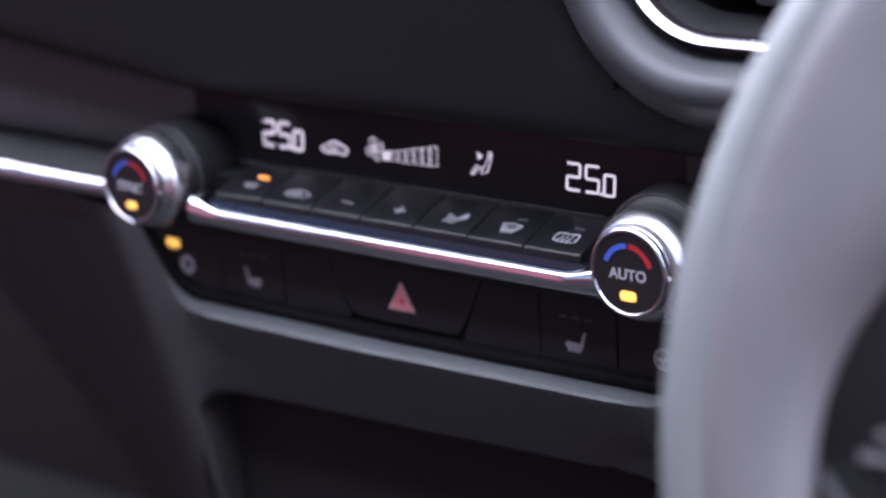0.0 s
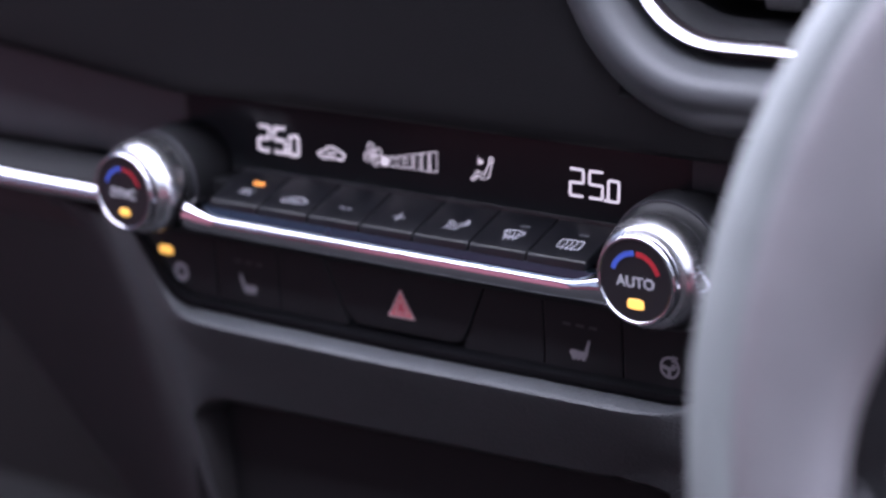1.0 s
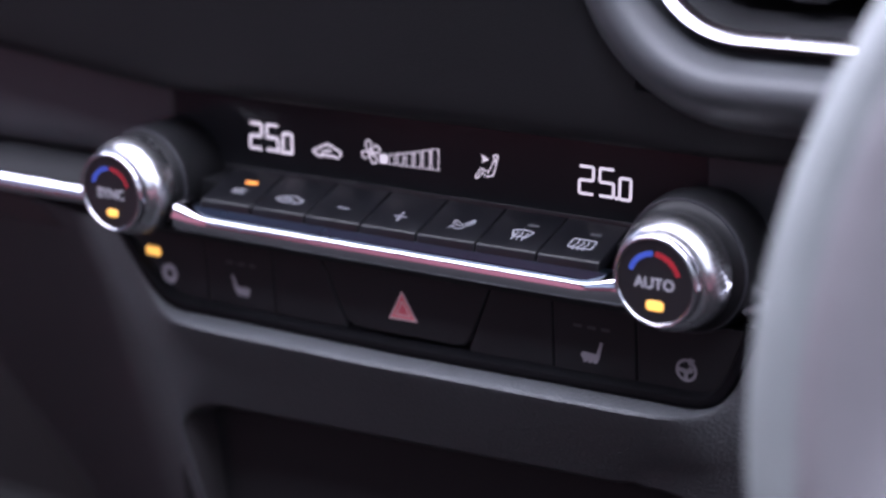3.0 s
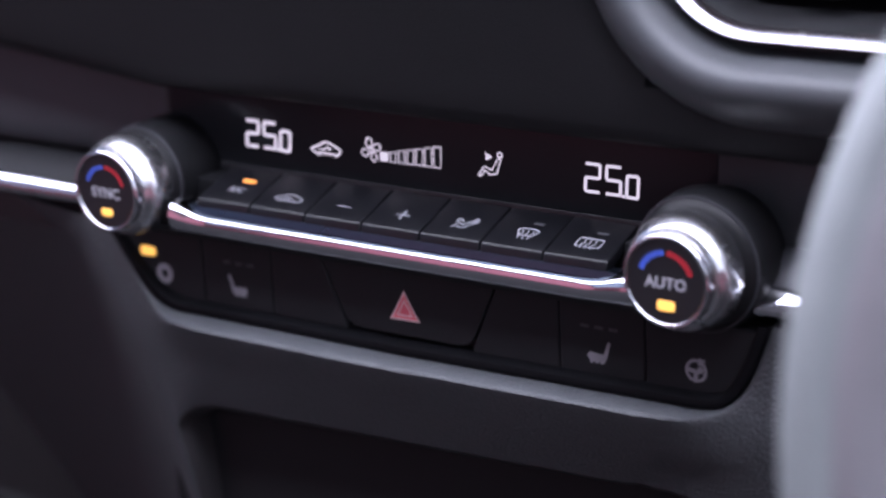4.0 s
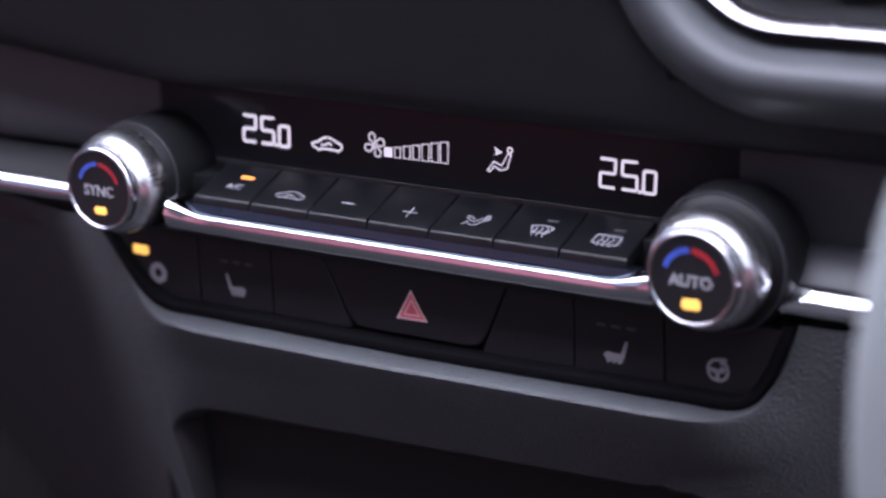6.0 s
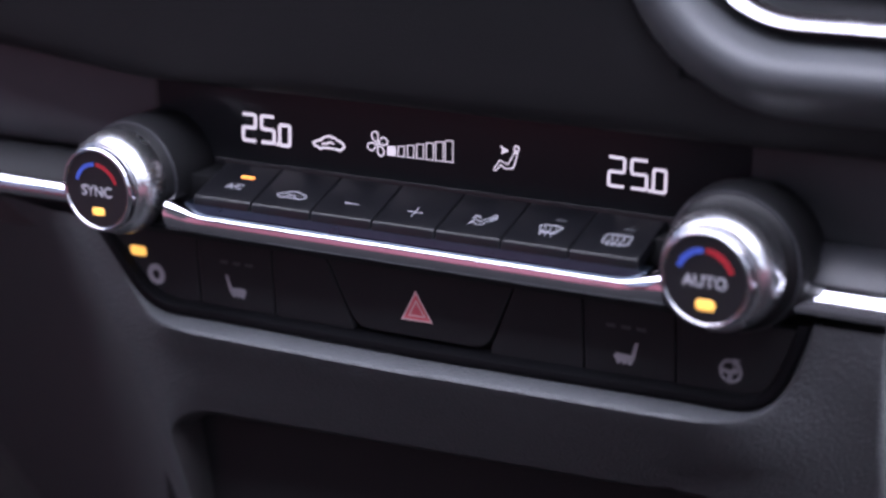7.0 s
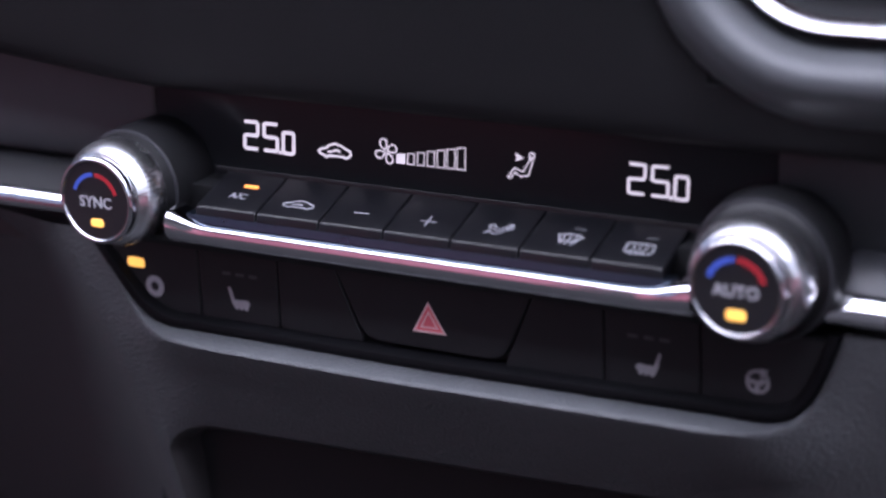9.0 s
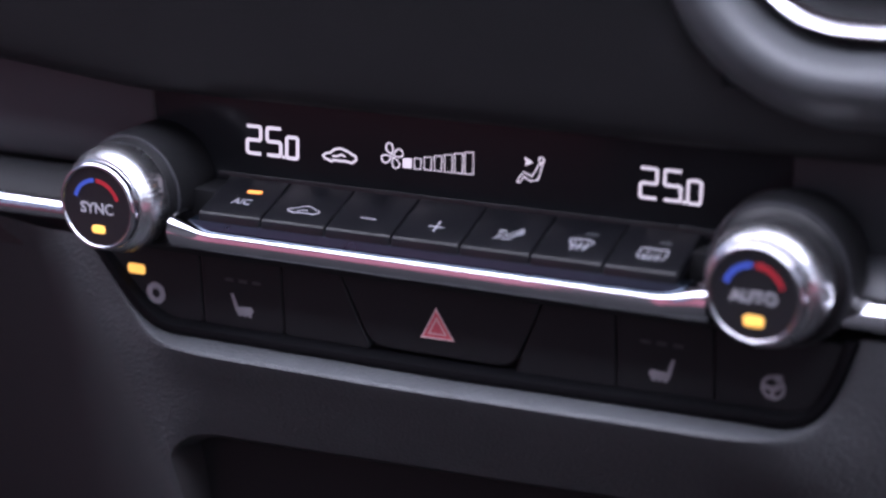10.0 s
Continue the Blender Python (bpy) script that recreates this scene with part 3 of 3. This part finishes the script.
def knob(cx, word, size, size_r, collar, lamp, arc_w):
    """Cone with a knurled skirt, a polished front lip, a printed face and a black collar behind."""
    k = part("knob", turned([(0.0192, -0.0084), (0.0203, -0.0088), (size_r - 0.0001, -0.0096), (size_r, -0.0116), (size_r - 0.0001, -0.0146), (size_r - 0.0007, -0.0172), (size_r - 0.0018, -0.0194), (size_r - 0.0030, -0.0211), (0.0172, -0.0219), (0.0166, -0.0222)], cx, 0.0, 128, teeth=(3, 6, 0.00026), cap=False), SATIN, panel, "satin chrome knurled temperature knob", sharp=18)
    part("front_lip", turned([(0.0164, -0.0222), (0.0167, -0.0232), (0.0168, -0.0246), (0.0165, -0.0257), (0.0160, -0.0263), (0.0154, -0.0264), (0.0150, -0.0261), (0.0148, -0.0250)], cx, 0.0, 96, cap=False), CHROME, k, "polished chrome lip", sharp=60)
    part("knob_face", turned([(0.0150, -0.0235), (0.0150, -0.0254), (0.0145, -0.0258), (0.006, -0.0256)], cx, 0.0, 64), FACE, k, "black knob face")
    part("collar", turned([(r, y) for r, y in collar] + [(0.0192, -0.0088)], cx, 0.0, 96), PANEL, k, "black collar behind the knob")
    edge_r, edge_y2 = collar[-1]
    part("collar_edge", turned([(edge_r + 0.0002, edge_y2 + 0.0006), (edge_r + 0.0005, edge_y2), (edge_r + 0.0003, edge_y2 - 0.0005), (edge_r - 0.0003, edge_y2 - 0.0006)], cx, 0.0, 96, cap=False), TRIM, k, "gloss black edge of the collar")
    F = front(-0.0258)
    part("blue_arc", stroke([(cx + a, b) for a, b in arc(0, 0, 0.0100, 160, 93, 16)], arc_w, F), BLUE, k, "blue cold arc", smooth=False)
    part("red_arc", stroke([(cx + a, b) for a, b in arc(0, 0, 0.0100, 87, 18, 16)], arc_w, F), RED, k, "red warm arc", smooth=False)
    part("lettering", lettering(word, size, F, cx, -0.0008, 0.00010), WORD, k, smooth=False)
    lw, lh = lamp
    part("indicator_lamp", slab(rounded([(cx - lw, -0.0086 - lh), (cx + lw, -0.0086 - lh), (cx + lw, -0.0086 + lh), (cx - lw, -0.0086 + lh)], 0.0014), front(-0.0261), 0.0005, 0.0001), AMBER, k, "glowing amber lamp", smooth=False)
    return k


knob(-0.1272, "SYNC", 0.0059, 0.0206, [(0.0220, 0.0190), (0.0222, 0.0060), (0.0220, -0.0018), (0.0214, -0.0042)], (0.0029, 0.0015), 0.0015)
knob(0.1282, "AUTO", 0.0057, 0.0212, [(0.0225, 0.0190), (0.0258, 0.0060), (0.0252, -0.0010), (0.0240, -0.0048)], (0.0034, 0.0018), 0.0019)
settle(panel)

# ---------------------------------------------------------------- air vent
vent = thing("air_vent", "driver's air vent with bright chrome ring in a padded hood", "air vent", (0.22, 0.0, 0.08))
ring0 = rounded([(0.1295, 0.0815), (0.40, 0.0835), (0.40, 0.150), (0.1010, 0.150), (0.1010, 0.128)], [0.022, 0.01, 0.01, 0.01, 0.01], 10)


def vent_ring(prof):
    return loft([[(x, y, z) for x, z in shrink(ring0, -o)] for o, y in prof], closed=True)


part("hood", vent_ring([(0.0360, 0.004), (0.0325, -0.002), (0.0290, -0.0072), (0.0255, -0.0112), (0.0220, -0.0140), (0.0185, -0.0156), (0.0150, -0.0158), (0.0120, -0.0142), (0.0095, -0.0106), (0.0076, -0.0060), (0.0064, -0.0020), (0.0060, 0.006)]), HOOD, vent, "padded grey-black hood round the vent")
part("chrome_ring", vent_ring([(0.0018, 0.004), (0.0018, -0.0058), (0.0015, -0.0065), (0.0010, -0.0067), (-0.0002, -0.0055), (-0.0013, -0.0042), (-0.0018, -0.0034), (-0.0020, 0.004)]), RING, vent, "bright chrome ring")
part("groove", vent_ring([(0.0060, 0.003), (0.0022, 0.003)]), DARK, vent)
part("duct", vent_ring([(-0.0014, 0.000), (-0.0040, 0.003), (-0.0060, 0.010), (-0.0064, 0.050)]), SOFT, vent)
part("duct_back", box(0.09, 0.41, 0.045, 0.05, 0.075, 0.155), DARK, vent)
for k in range(4):
    part("slat", box(0.112, 0.39, 0.010, 0.034, 0.0955 + 0.014 * k, 0.0985 + 0.014 * k, 0.001), SLAT, vent)
part("slat_tab", box(0.163, 0.178, 0.004, 0.020, 0.0935, 0.1005, 0.002), DARK, vent)
settle(vent)

# ---------------------------------------------------------------- steering wheel
wheel = thing("steering_wheel", "grey-black leather steering wheel with chrome-trimmed spoke", "steering wheel", (0.4505, -0.180, 0.052))
WM = Matrix.Translation((0.4505, -0.180, 0.052)) @ Euler((radians(20), 0, 0)).to_matrix().to_4x4().inverted()


def at_wheel(x, y, z):
    return tuple(WM @ Vector((x, y, z)))


SEAM = -78


def rim_row(i, b0, b1, n):
    """Points round the rim's section from angle b0 to b1; thumb rests widen it inwards above the spokes."""
    a = 360 * i / 96
    grip = 1 + 0.10 * math.exp(-((a - 180) / 28) ** 2) + 0.10 * math.exp(-(min(a, 360 - a) / 28) ** 2)
    rest = 0.028 * (math.exp(-((a - 162) / 18) ** 2) + math.exp(-((a - 18) / 18) ** 2))
    row = []
    for j in range(n + 1):
        b = b0 + (b1 - b0) * j / n
        off = min(abs(b - SEAM), abs(b - SEAM - 360))
        seam = 1 - 0.10 * math.exp(-(off / 7) ** 2)
        c, d = math.cos(radians(b)), math.sin(radians(b))
        rr = 0.1725 + 0.0225 * seam * grip * c + rest * min(0.0, c)
        row.append(at_wheel(rr * math.cos(radians(a)), 0.0185 * seam * d, rr * math.sin(radians(a))))
    return row


part("rim", loft([rim_row(i, 60, SEAM + 360, 26) for i in range(97)]), LEATHER, wheel, "smooth grey-black leather rim")
# outer side of the same leather, its brighter light put into the colour
part("rim_side", loft([rim_row(i, SEAM, 60, 18) for i in range(97)]), LEATHER_LIT, wheel, "outer side of the leather rim, coloured lighter as if lit")
hub = []
for r, y in ((0.060, 0.030), (0.066, 0.0), (0.064, -0.022), (0.055, -0.032), (0.030, -0.036)):
    hub.append([at_wheel(r * 1.1 * math.cos(2 * math.pi * i / 48), y, r * 0.85 * math.sin(2 * math.pi * i / 48)) for i in range(48)])
part("hub", loft(hub, closed=True, cap=True), SOFT, wheel, "black airbag cover")
for s in (-1, 1):
    sp = []
    for x, hh in ((0.157, 0.046), (0.130, 0.050), (0.10, 0.052), (0.055, 0.052)):
        sp.append([at_wheel(s * x, y, -0.008 + z) for y, z in ((0.012, -hh), (0.012, hh), (-0.004, hh), (-0.008, hh * 0.8), (-0.008, -hh * 0.8), (-0.004, -hh))])
    spoke = part("spoke", loft(sp, closed=True, cap=True), PANEL, wheel, "black glossy spoke")
    part("chrome_trim", loft([[at_wheel(s * x, y, z) for y, z in ((-0.004, z0), (-0.012, z0 + 0.001), (-0.012, z0 + 0.005), (-0.004, z0 + 0.006))] for x, z0 in ((0.141, -0.039), (0.133, -0.0465), (0.116, -0.051), (0.095, -0.053), (0.07, -0.054))], closed=True, cap=True), CHROME, spoke, "chrome trim")
    part("switch_symbol", loft([[at_wheel(s * x, -0.0085, z) for z in (-0.0305, -0.0285)] for x in (0.134, 0.124)]), LEATHER, spoke, smooth=False)
    part("switch_symbol", loft([[at_wheel(s * x, -0.0085, z) for z in (-0.0250, -0.0225)] for x in (0.130, 0.126)]), LEATHER, spoke, smooth=False)
part("column", loft([[at_wheel(r * math.cos(2 * math.pi * i / 32), y, -0.01 + r * math.sin(2 * math.pi * i / 32)) for i in range(32)] for r, y in ((0.045, 0.02), (0.05, 0.06), (0.055, 0.17))], closed=True, cap=True), SOFT, wheel)
settle(wheel)
